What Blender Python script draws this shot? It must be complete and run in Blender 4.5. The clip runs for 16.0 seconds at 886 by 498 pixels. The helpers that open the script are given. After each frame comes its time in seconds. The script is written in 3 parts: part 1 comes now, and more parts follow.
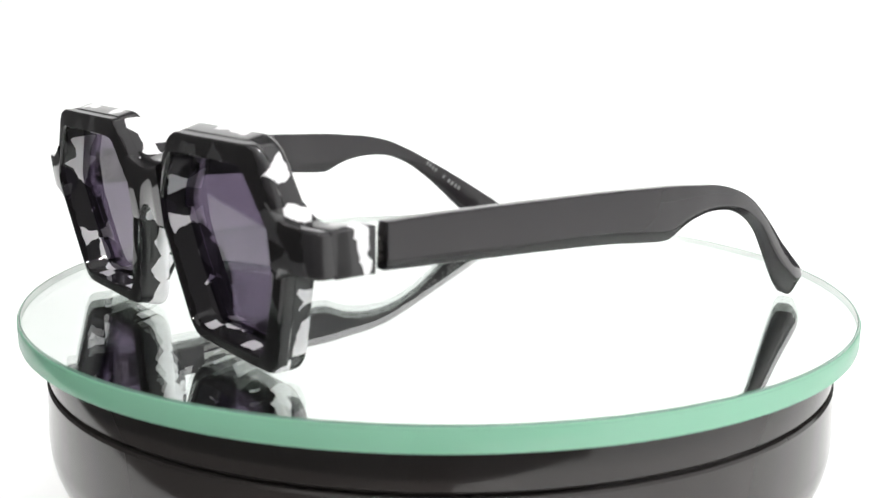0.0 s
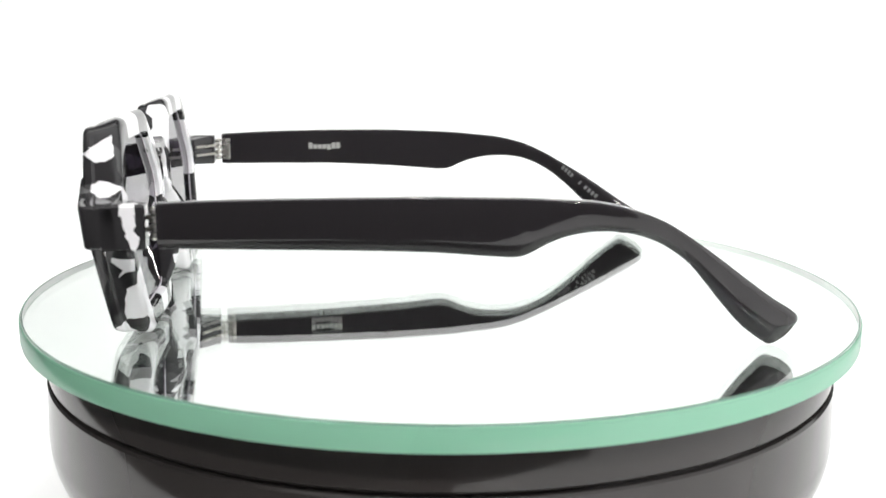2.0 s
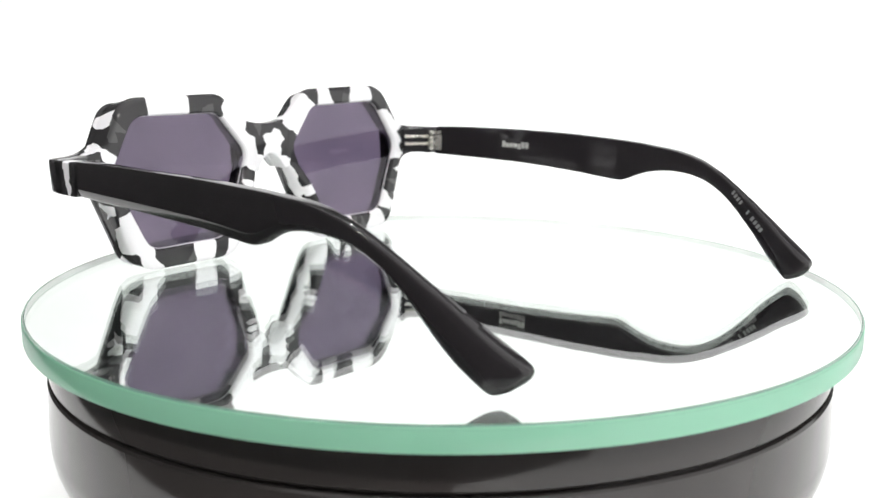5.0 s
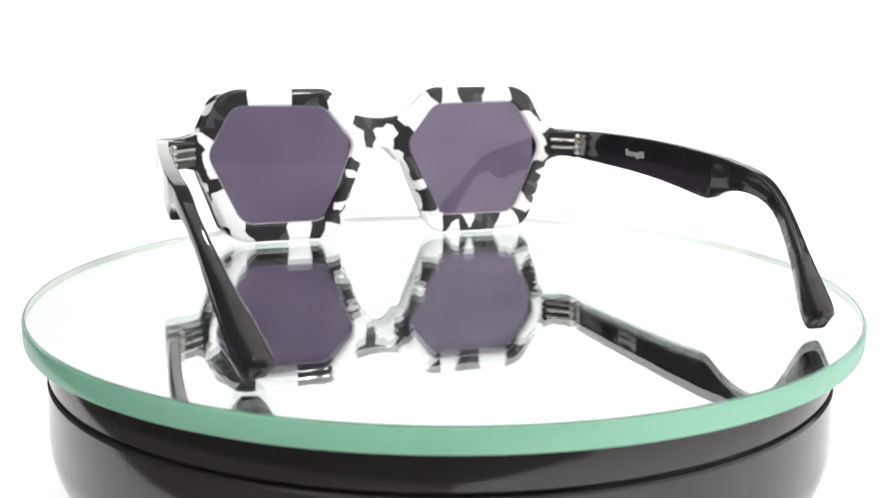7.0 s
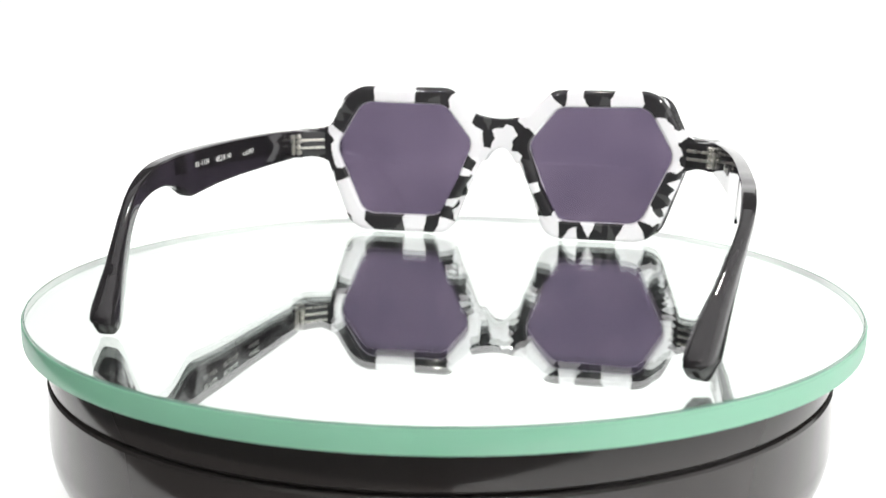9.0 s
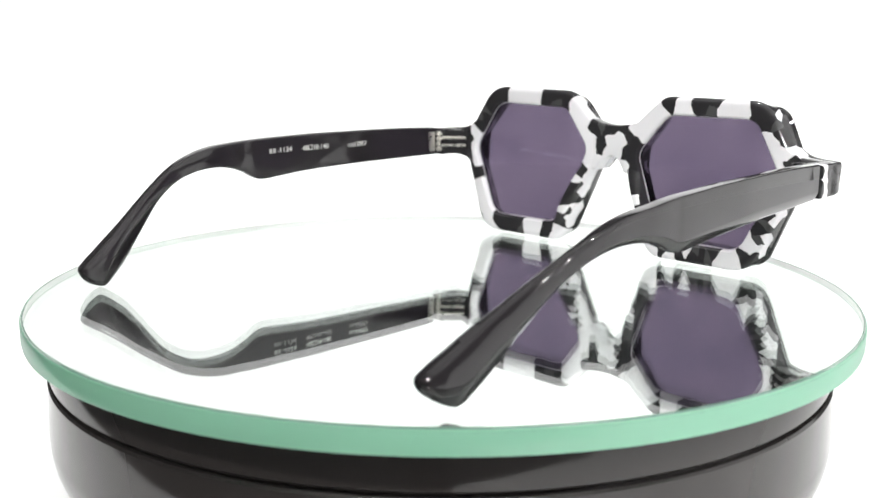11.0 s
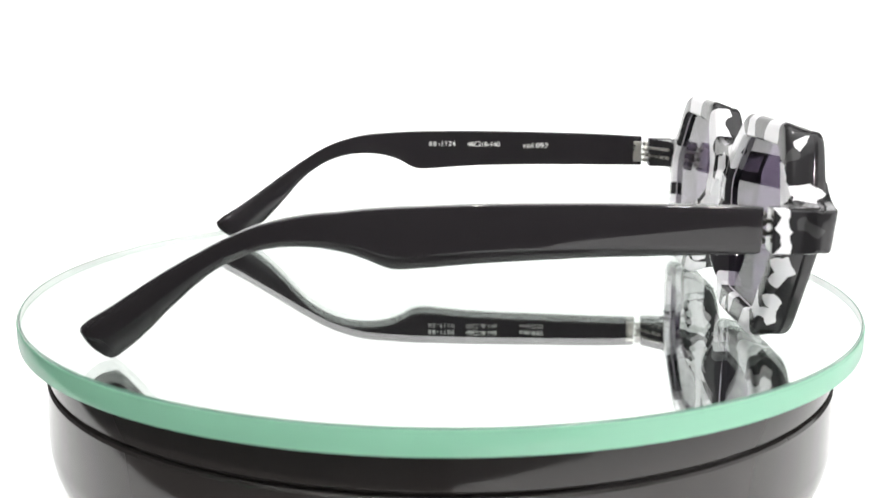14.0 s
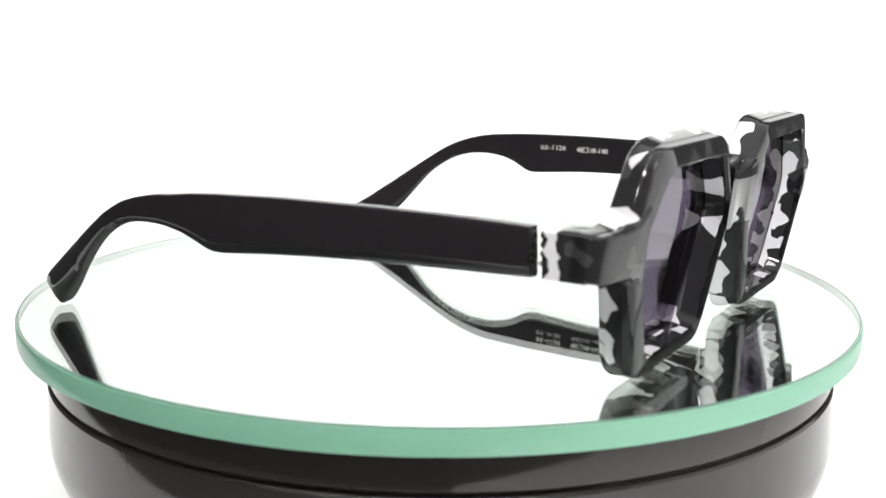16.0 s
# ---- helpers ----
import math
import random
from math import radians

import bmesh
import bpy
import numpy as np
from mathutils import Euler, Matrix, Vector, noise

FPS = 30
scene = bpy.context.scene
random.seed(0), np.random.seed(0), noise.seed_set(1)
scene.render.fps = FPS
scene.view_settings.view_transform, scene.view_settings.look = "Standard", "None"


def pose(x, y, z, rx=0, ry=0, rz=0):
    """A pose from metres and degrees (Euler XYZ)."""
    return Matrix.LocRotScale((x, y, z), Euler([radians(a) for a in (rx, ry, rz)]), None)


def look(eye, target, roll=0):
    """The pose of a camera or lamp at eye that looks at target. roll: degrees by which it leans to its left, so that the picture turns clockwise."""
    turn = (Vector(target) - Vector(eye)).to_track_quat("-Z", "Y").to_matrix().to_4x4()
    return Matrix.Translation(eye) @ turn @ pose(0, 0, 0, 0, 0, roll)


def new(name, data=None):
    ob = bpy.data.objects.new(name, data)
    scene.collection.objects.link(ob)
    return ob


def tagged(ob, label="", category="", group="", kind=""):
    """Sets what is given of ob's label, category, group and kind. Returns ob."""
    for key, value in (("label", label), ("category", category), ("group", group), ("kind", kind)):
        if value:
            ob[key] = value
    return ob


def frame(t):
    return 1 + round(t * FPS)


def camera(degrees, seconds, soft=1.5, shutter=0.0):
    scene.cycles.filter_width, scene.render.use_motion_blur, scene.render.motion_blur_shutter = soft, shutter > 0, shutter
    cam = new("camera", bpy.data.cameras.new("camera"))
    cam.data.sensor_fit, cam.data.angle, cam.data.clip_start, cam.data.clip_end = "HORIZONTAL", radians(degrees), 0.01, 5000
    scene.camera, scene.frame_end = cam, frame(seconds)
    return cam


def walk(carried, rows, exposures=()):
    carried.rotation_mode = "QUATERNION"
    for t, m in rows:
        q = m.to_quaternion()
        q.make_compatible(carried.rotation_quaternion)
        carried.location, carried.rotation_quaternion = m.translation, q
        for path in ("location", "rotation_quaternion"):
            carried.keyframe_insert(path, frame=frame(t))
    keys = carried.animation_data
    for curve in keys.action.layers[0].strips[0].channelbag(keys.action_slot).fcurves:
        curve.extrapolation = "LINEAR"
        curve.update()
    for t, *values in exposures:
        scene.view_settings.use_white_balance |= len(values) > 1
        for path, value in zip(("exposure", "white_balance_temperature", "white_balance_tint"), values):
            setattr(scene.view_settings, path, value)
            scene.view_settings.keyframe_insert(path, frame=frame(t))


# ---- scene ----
MM = 0.001


# ---------------------------------------------------------------- camera
cam = camera(44.35, 16.0)
EYE = Vector((0.0, -0.28816, 0.06927))
TILT, YAW = radians(11.66), radians(-0.0795)
WAY = Vector((-math.sin(YAW) * math.cos(TILT), math.cos(YAW) * math.cos(TILT), -math.sin(TILT)))
STAND = look(EYE, EYE + WAY, 0.384)
cam.data.dof.use_dof, cam.data.dof.focus_distance, cam.data.dof.aperture_fstop = True, 0.275, 22.0
walk(cam, [(0.0, STAND), (16.0, STAND)], [(0.0, -0.02), (2.0, -0.04), (3.5, 0.0), (6.5, 0.02), (9.0, 0.06), (12.0, 0.09), (13.5, 0.18), (14.5, 0.18), (15.3, 0.06), (16.0, 0.03)])

# ---------------------------------------------------------------- light
world = bpy.data.worlds.new("studio_world")
scene.world = world
world.use_nodes = True
world.node_tree.nodes["Background"].inputs[0].default_value = (1.0, 1.0, 1.0, 1)
world.node_tree.nodes["Background"].inputs[1].default_value = 0.25


def area_lamp(name, place, target, size, power, colour=(1.0, 0.98, 0.95)):
    data = bpy.data.lights.new(name, "AREA")
    data.shape, data.size, data.energy, data.color = "DISK", size, power, colour
    ob = new(name, data)
    ob.matrix_basis = look(place, target)
    return ob


for place, power in (((-0.30, -0.40, 0.46), 0.9), ((-0.26, -0.43, 0.46), 0.9), ((0.30, -0.42, 0.46), 0.9), ((0.26, -0.45, 0.46), 0.9), ((0.02, 0.15, 0.75), 1.0)):
    area_lamp("led_lamp", place, (0, 0, 0), 0.028, power)


# ---------------------------------------------------------------- materials
def mat(name):
    m = bpy.data.materials.new(name)
    m.use_nodes = True
    return m, m.node_tree.nodes, m.node_tree.links, m.node_tree.nodes["Principled BSDF"]


def setp(b, **kw):
    for key, value in kw.items():
        b.inputs[key.replace("_", " ")].default_value = value


def noise_node(n, l, scale, detail=4.0, coord="Object"):
    tc, nz = n.new("ShaderNodeTexCoord"), n.new("ShaderNodeTexNoise")
    nz.inputs["Scale"].default_value, nz.inputs["Detail"].default_value = scale, detail
    l.new(tc.outputs[coord], nz.inputs["Vector"])
    return nz


def gloss_variation(n, l, b, scale, low, high):
    """Smears and polish marks: the roughness varies a little."""
    nz, mr = noise_node(n, l, scale), n.new("ShaderNodeMapRange")
    mr.inputs["From Min"].default_value, mr.inputs["From Max"].default_value = 0.35, 0.7
    mr.inputs["To Min"].default_value, mr.inputs["To Max"].default_value = low, high
    l.new(nz.outputs["Fac"], mr.inputs["Value"])
    l.new(mr.outputs["Result"], b.inputs["Roughness"])


def acetate(name, colour, low=0.05, high=0.14):
    m, n, l, b = mat(name)
    setp(b, Base_Color=(*colour, 1), IOR=1.5)
    gloss_variation(n, l, b, 90, low, high)
    nz, bump = noise_node(n, l, 260, 2.0), n.new("ShaderNodeBump")
    bump.inputs["Strength"].default_value, bump.inputs["Distance"].default_value = 0.02, 0.0004
    l.new(nz.outputs["Fac"], bump.inputs["Height"])
    l.new(bump.outputs["Normal"], b.inputs["Normal"])
    return m


BLACK = acetate("black_acetate", (0.020, 0.018, 0.020), 0.03, 0.07)


# middles of the flakes in the sheet, in mm: (x, z) on the rear face, then (x, y, z) inside and on the walls
WHITE_L = ((-40.2, 46.7), (-35.5, 45.4), (-31.9, 47), (-14.7, 41.8), (-11.8, 39.9), (-15.8, 44.9), (-7.7, 32.1), (-8.7, 34.7), (2, 34), (1.6, 31.6), (-7.6, 27.5), (-57.2, 33.2), (-56.5, 27.9), (-55.8, 23.7), (-53.7, 15.3), (-52, 12), (-49.1, 7.4), (-47.5, 4.7), (-46.5, 2.2), (-30.4, 2.5), (-27.3, 4.3), (-29.7, 0.7), (-17.6, 3.2), (-19.6, 1), (-13, 9.6), (-12.2, 6.9))
WHITE_R = ((-0.4, 34.2), (-0.4, 31.6), (2, 33.6), (2.7, 35.2), (2.7, 31.9), (7.9, 38), (11.2, 38.3), (13.1, 41.9), (16.3, 43.3), (24.3, 47.2), (25.4, 44.3), (37.2, 46.4), (39.5, 47.4), (44.1, 46.2), (54, 37.7), (56.3, 34.9), (52.4, 38.7), (57.4, 30), (57.1, 26.8), (58, 19.5), (57.6, 24.2), (51.7, 8.9), (53.9, 8.2), (49.1, 8.2), (42.1, 2.8), (46, 4.5), (30.1, 4.7), (25.1, 2.3), (19.2, 4.2), (17.1, 5.9), (19.7, 8.1), (14.3, 45.4), (48.4, 9.7))
BLACK_L = ((-46.3, 46.3), (-49, 44.2), (-53.1, 38.6), (-51.7, 41.9), (-26.8, 46.2), (-22.8, 46.9), (-18.1, 47), (-19.4, 44.6), (-6.7, 37.3), (-2.7, 38.1), (-3.7, 32.8), (-0.5, 38.0), (4.0, 38.2), (7.9, 34.3), (7.7, 30.7), (6.6, 36.4), (-55.1, 35.9), (-58.5, 21.9), (-54.8, 19.2), (-11.4, 14.9), (-14.3, 10.5), (-16.7, 7.2), (-38.6, 3.6), (-42, 4.5), (-34.8, 3.3), (-44.3, 4.7), (-22, 3.1))
BLACK_R = ((8, 34.1), (6, 31.4), (19.1, 47.4), (29.2, 46.9), (31.8, 45.7), (35, 47.9), (47.9, 47.2), (49.9, 45.3), (52.3, 42.5), (48.9, 43.4), (55.1, 40.2), (58.4, 38.4), (57.3, 22), (55.3, 17.1), (53.5, 12.9), (52.7, 6.3), (50.9, 3.7), (47.9, 5.5), (35.6, 3.8), (33, 3.2), (38.4, 4.5), (27.7, 2.9), (21.8, 4.2), (23.7, 5.9), (12.2, 21.3), (13.6, 16.1), (15, 12), (10.8, 25.2), (17.1, 9.6))
GREY_FLAKES = ((-52.7, 41), (-22.1, 44.3), (-3.4, 38.3), (-11.5, 18.5), (-33.1, 1.7), (-55.1, 38.3), (53.8, 41.9), (33.4, 45.3), (55.4, 14.2), (37.5, 3.8), (33.6, 4), (52.9, 9.9))
BLACK_IN = ((-10, 1, 22.5), (-12, 1, 15.5), (-16, 1, 8.5), (-14.5, 2, 40), (10, 1, 22.5), (12, 1, 15.5), (16, 1, 8.5), (14.5, 2, 40), (-30, 3, 5), (30, 3, 5), (-11, 3, 31), (-13, 3, 19), (-17, 4, 41), (-34, 4, 4), (-33, 4, 46), (11, 3, 31), (13, 3, 19), (17, 4, 41), (15, 3, 10), (34, 4, 4), (33, 4, 46))
# white flakes, plus a painted bright reflection along each pad's nose edge
PAD_SHEEN_AND_WHITE = ((-5.2, -1, 27), (-7.3, -3, 22), (-9.3, -4, 17), (-12, -4, 12), (-11.5, -8, 22), (-14, -8, 11), (5.2, -1, 27), (7.3, -3, 22), (9.3, -4, 17), (12, -4, 12), (11.6, -8, 17), (0.9, -3, 33.2), (3.7, -3, 33.4))
BLACK_END = ((-59.8, -3.5, 31), (-59.8, -3.5, 27), (-58.8, -4, 23), (59.6, -3.5, 31), (59.6, -3.5, 27), (58.6, -4, 23), (61, -3.5, 33), (-61, -3.5, 33))
BLACK_PAD = ((-10, -6, 25), (-12, -8, 19), (-14, -8, 14.5), (10, -6, 25), (10.8, -8, 20.5), (13.5, -8, 14))
WHITE_IN = ((-11, 4, 35), (-11, 4, 26), (-22, 4, 6), (-40, 4, 5), (11, 4, 35), (11, 4, 26), (24, 4, 6), (40, 4, 5), (-50, 4, 12), (51, 4, 13))
WHITE_WALL = ((-57, 2, 46), (-56, 2, 43), (-57, 1, 35), (-60, 0, 35), (-57, -2, 19), (-56, -1, 17), (-55, -4, 12), (-54, -4, 8), (-51, -1, 3), (-72, -6, 33), (-72, -6.3, 30), (-72, -6.9, 27),
              (58, 0, 46), (59, -2, 35), (60, 1, 35), (62, -1, 34), (58, -3, 19), (56, -4, 16), (54, -4, 11), (52, -5, 7), (72, -7.4, 33), (72, -7.2, 31.2), (72, -7.0, 29.4), (72, -6.8, 27.6), (72, -6.7, 25.8), (56.5, -0.5, 45.8), (59.3, -1, 36.6))
BLACK_ARM = ((-62, 2, 28), (-65, 1, 30), (-66, -1, 27), (-64, 3, 25), (-63, -4, 29), (-66, -8, 30), (-66, -8, 27), (-67, 1, 32), (62, 2, 28), (66, 1, 29), (64, 3, 25), (68, 2, 32), (72, -3, 28), (72, -9, 27), (72, -9, 32), (64, -4, 29), (66, -8, 29), (66, -8, 32), (67, -4, 25), (62, 4, 32), (-62, 4, 32), (68, 3, 28), (-69, 3, 31), (69, 2, 25), (66, 5, 31))
BLACK_WALL = ((-55, 4, 45), (-57, 4, 38), (-58, 0, 39), (-58, -2, 40), (-58, 3, 20), (-56, 1, 14), (-53, 3, 9), (-51, -3, 4), (-56, -2, 15), (-71, 1, 29), (-71, -1, 26), (-72, -8.7, 30.5), (-72, -9.0, 33), (-72, -8.5, 28.5), (-72, -9, 26), (-72, -2.6, 33.5), (-72, -3.9, 29.5), (-72, -4.5, 26), (-70, 1, 33), (-58, -1, 42), (-57, -1, 37), (-57, 0, 12), (-55, 1, 8), (-58, 0, 17), (-58, -3, 22))
BLACK_WALL_R = ((57, 3, 44), (58, 1, 41), (58, 4, 38), (58, 1, 21), (56, 0, 15), (53, 1, 9), (50, -2, 4), (72, -9, 28), (72, -5.7, 31), (72, -8.7, 32), (72, -1, 32), (72, -4.8, 33), (72, -4.8, 28), (72, -4, 25.5), (72, -4, 26), (71, 2, 27), (58, -1, 38), (57, -1, 13), (58, -1, 24))
# front face: black, with a few smoky flecks
BLACK_FACE = tuple((s * x, 0.10 * z + 2.6, z) for s in (-1, 1) for x, z in ((11.5, 40), (8, 33), (9, 24), (13, 13), (17, 5), (26, 2.5), (36, 2.5), (46, 2.5), (53, 5), (57, 14), (59.5, 21), (61, 29), (59, 38), (54.5, 45), (46, 46), (36, 46), (26, 46), (18, 45.5), (66, 29), (70, 32), (70, 27), (0, 33), (5, 37), (4, 31))) + tuple((s * x, 0.10 * z + 1.2, z) for s in (-1, 1) for x, z in ((58.5, 40), (57.5, 13), (55, 5), (40, 47.5), (20, 47.5)))
GREY_FACE = tuple((x, 0.10 * z + 2.4, z) for x, z in ((-26, 44.6), (-38, 44.4), (-60.4, 19.5), (-59, 34), (28, 44.8), (37, 44.6), (61, 25), (-62, 26), (-19, 9), (19, 9)))
GREY_WALL = ((58, -2, 42), (55, -5, 15), (72, -4, 31), (72, -2, 30), (64, -2, 34), (-66, -2, 34), (-61, 4, 31), (-66, 4, 26), (-63, 4, 27), (64, 4, 29))


def camo_acetate():
    """Laminated sheet of angular flakes: white, smoke grey and black."""
    m, n, l, b = mat("flake_acetate")
    tc, nz, off = n.new("ShaderNodeTexCoord"), n.new("ShaderNodeTexNoise"), n.new("ShaderNodeVectorMath")
    nz.inputs["Scale"].default_value, nz.inputs["Detail"].default_value = 300, 1.0
    l.new(tc.outputs["Object"], nz.inputs["Vector"])
    off.operation = "MULTIPLY_ADD"
    off.inputs[1].default_value = (0.0016, 0.0016, 0.0016)
    l.new(nz.outputs["Color"], off.inputs[0])
    l.new(tc.outputs["Object"], off.inputs[2])

    def nearest(spots):
        last = None
        for x, y, z in spots:
            d = n.new("ShaderNodeVectorMath")
            d.operation = "DISTANCE"
            l.new(off.outputs[0], d.inputs[0])
            d.inputs[1].default_value = (x * MM + 0.0008, y * MM + 0.0008, z * MM + 0.0008)
            if last is None:
                last = d.outputs["Value"]
                continue
            low = n.new("ShaderNodeMath")
            low.operation = "MINIMUM"
            l.new(last, low.inputs[0])
            l.new(d.outputs["Value"], low.inputs[1])
            last = low.outputs[0]
        return last

    def less(a, c):
        q = n.new("ShaderNodeMath")
        q.operation = "LESS_THAN"
        l.new(a, q.inputs[0])
        l.new(c, q.inputs[1])
        return q.outputs[0]

    def choose(fac, a, c):
        q = n.new("ShaderNodeMix")
        q.data_type = "RGBA"
        l.new(fac, q.inputs[0])
        for k, v in ((6, a), (7, c)):
            if isinstance(v, tuple):
                q.inputs[k].default_value = v
            else:
                l.new(v, q.inputs[k])
        return q.outputs[2]

    def rear(spots):
        return tuple((x, -6.4 + 0.10 * z, z) for x, z in spots)

    white = nearest(rear(WHITE_L + WHITE_R) + WHITE_IN + WHITE_WALL + PAD_SHEEN_AND_WHITE)
    black = nearest(rear(BLACK_L + BLACK_R) + BLACK_IN + BLACK_ARM + BLACK_WALL + BLACK_WALL_R + BLACK_PAD + BLACK_END + BLACK_FACE)
    grey = nearest(rear(GREY_FLAKES) + GREY_WALL + GREY_FACE)
    # rear blacks are raised above the front layer's: back-light put into the colour
    dark = choose(less(grey, black), (0.029, 0.028, 0.030, 1), (0.070, 0.070, 0.072, 1))
    layer = choose(less(grey, black), (0.013, 0.012, 0.013, 1), (0.050, 0.050, 0.052, 1))
    low = n.new("ShaderNodeMath")
    low.operation = "MINIMUM"
    l.new(black, low.inputs[0])
    l.new(grey, low.inputs[1])
    # the sheet's front layer is black right through: depth ahead of the leaning rear face
    depth, front = n.new("ShaderNodeVectorMath"), n.new("ShaderNodeMath")
    depth.operation, front.operation = "DOT_PRODUCT", "LESS_THAN"
    depth.inputs[1].default_value = (0.0, 1.0, -0.10)
    l.new(off.outputs[0], depth.inputs[0])
    l.new(depth.outputs["Value"], front.inputs[0])
    front.inputs[1].default_value = 0.0008 + 0.0010
    pale = n.new("ShaderNodeMath")
    pale.operation = "MULTIPLY"
    l.new(less(white, low.outputs[0]), pale.inputs[0])
    l.new(front.outputs[0], pale.inputs[1])
    l.new(choose(pale.outputs[0], choose(front.outputs[0], layer, dark), (0.86, 0.85, 0.88, 1)), b.inputs["Base Color"])
    setp(b, IOR=1.5)
    gloss_variation(n, l, b, 90, 0.012, 0.035)
    return m


CAMO = camo_acetate()


def metal(name, colour, rough):
    m, n, l, b = mat(name)
    setp(b, Base_Color=(*colour, 1), Metallic=1.0)
    gloss_variation(n, l, b, 300, rough * 0.7, rough * 1.4)
    return m


STEEL = metal("polished_hinge_steel", (0.62, 0.60, 0.56), 0.30)


def lens_tint():
    """Violet-grey tinted plastic: clear body, glossy skin."""
    m, n, l, b = mat("violet_lens")
    n.remove(b)
    out = n["Material Output"]
    tr, gl, mix = n.new("ShaderNodeBsdfTransparent"), n.new("ShaderNodeBsdfGlossy"), n.new("ShaderNodeMixShader")
    # soft mottling of the tint stands in for faint reflections
    nz, ramp = noise_node(n, l, 55, 1.5), n.new("ShaderNodeValToRGB")
    ramp.color_ramp.elements[0].position, ramp.color_ramp.elements[1].position = 0.3, 0.7
    ramp.color_ramp.elements[0].color = (0.318, 0.284, 0.356, 1)
    ramp.color_ramp.elements[1].color = (0.372, 0.332, 0.404, 1)
    l.new(nz.outputs["Fac"], ramp.inputs["Fac"])
    l.new(ramp.outputs["Color"], tr.inputs["Color"])
    gl.inputs["Roughness"].default_value = 0.02
    lw, pw, mr = n.new("ShaderNodeLayerWeight"), n.new("ShaderNodeMath"), n.new("ShaderNodeMapRange")
    pw.operation = "POWER"
    pw.inputs[1].default_value = 5.0
    mr.inputs["To Min"].default_value = 0.05
    l.new(lw.outputs["Facing"], pw.inputs[0])
    l.new(pw.outputs[0], mr.inputs["Value"])
    l.new(mr.outputs["Result"], mix.inputs[0])
    l.new(tr.outputs[0], mix.inputs[1])
    l.new(gl.outputs[0], mix.inputs[2])
    l.new(mix.outputs[0], out.inputs[0])
    return m


LENS = lens_tint()


def plate_glass():
    m, n, l, b = mat("plate_glass")
    setp(b, Base_Color=(0.975, 0.995, 0.985, 1), Roughness=0.0, IOR=1.5, Transmission_Weight=1.0)
    return m


GLASS = plate_glass()


def glass_edge(name="green_glass_edge", low=(0.36, 0.74, 0.54, 1), high=(0.42, 0.79, 0.60, 1)):
    """Ground edge of float glass: green, half clear."""
    m, n, l, b = mat(name)
    nz, ramp = noise_node(n, l, 9, 2.0), n.new("ShaderNodeValToRGB")
    ramp.color_ramp.elements[0].color = low
    ramp.color_ramp.elements[1].color = high
    l.new(nz.outputs["Fac"], ramp.inputs["Fac"])
    l.new(ramp.outputs["Color"], b.inputs["Base Color"])
    setp(b, IOR=1.65)
    gloss_variation(n, l, b, 500, 0.10, 0.14)
    tl, mix = n.new("ShaderNodeBsdfTranslucent"), n.new("ShaderNodeMixShader")
    l.new(ramp.outputs["Color"], tl.inputs["Color"])
    mix.inputs[0].default_value = 0.4
    l.new(b.outputs[0], mix.inputs[1])
    l.new(tl.outputs[0], mix.inputs[2])
    l.new(mix.outputs[0], n["Material Output"].inputs[0])
    return m


EDGE = glass_edge()
EDGE_BEVEL = glass_edge("dull_green_glass_bevel", (0.17, 0.34, 0.26, 1), (0.22, 0.40, 0.31, 1))
# pale colour in place of background light passing through the far edge
EDGE_LIGHT = glass_edge("pale_edge_light", (0.86, 0.93, 0.89, 1), (0.9, 0.95, 0.92, 1))
MIRROR = metal("mirror_silvering", (0.93, 0.965, 0.945), 0.001)


def lacquer():
    m, n, l, b = mat("black_lacquered_plastic")
    setp(b, Base_Color=(0.032, 0.0285, 0.0275, 1), IOR=1.5)
    gloss_variation(n, l, b, 40, 0.07, 0.13)
    return m


LACQUER = lacquer()


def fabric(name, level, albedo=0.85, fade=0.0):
    """White diffusing cloth; level puts its brightness in as emission, with no lamps outside it."""
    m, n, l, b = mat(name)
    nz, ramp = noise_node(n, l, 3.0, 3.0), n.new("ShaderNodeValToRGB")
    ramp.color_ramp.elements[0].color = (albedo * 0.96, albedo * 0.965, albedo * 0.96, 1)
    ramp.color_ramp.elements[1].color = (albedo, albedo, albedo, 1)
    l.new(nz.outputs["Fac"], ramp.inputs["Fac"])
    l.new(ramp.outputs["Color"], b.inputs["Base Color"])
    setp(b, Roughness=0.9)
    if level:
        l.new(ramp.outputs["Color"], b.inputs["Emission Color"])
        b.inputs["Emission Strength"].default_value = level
        # light falling off to the left, put into the emission
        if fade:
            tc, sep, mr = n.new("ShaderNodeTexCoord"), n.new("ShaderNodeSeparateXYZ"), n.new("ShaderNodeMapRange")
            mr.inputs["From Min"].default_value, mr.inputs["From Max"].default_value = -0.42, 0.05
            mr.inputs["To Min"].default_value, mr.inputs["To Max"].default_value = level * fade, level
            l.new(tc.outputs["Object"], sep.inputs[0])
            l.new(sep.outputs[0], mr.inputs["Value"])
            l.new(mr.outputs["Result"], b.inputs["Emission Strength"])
    return m


# emission stands in for the light that falls on or through these sheets
FILL_CLOTH = fabric("glowing_fill_cloth", 0.62)
BACK_CLOTH = fabric("glowing_backdrop_cloth", 0.7, fade=0.28)
TABLE_WHITE = fabric("glowing_white_table_sheet", 0.6)
DARK_CLOTH = fabric("unseen_dark_surround", 0.0, 0.10)
BEVEL = acetate("polished_lens_bevel", (0.52, 0.49, 0.54), 0.05, 0.1)
FADED_INK = acetate("worn_grey_print", (0.20, 0.20, 0.20), 0.3, 0.5)
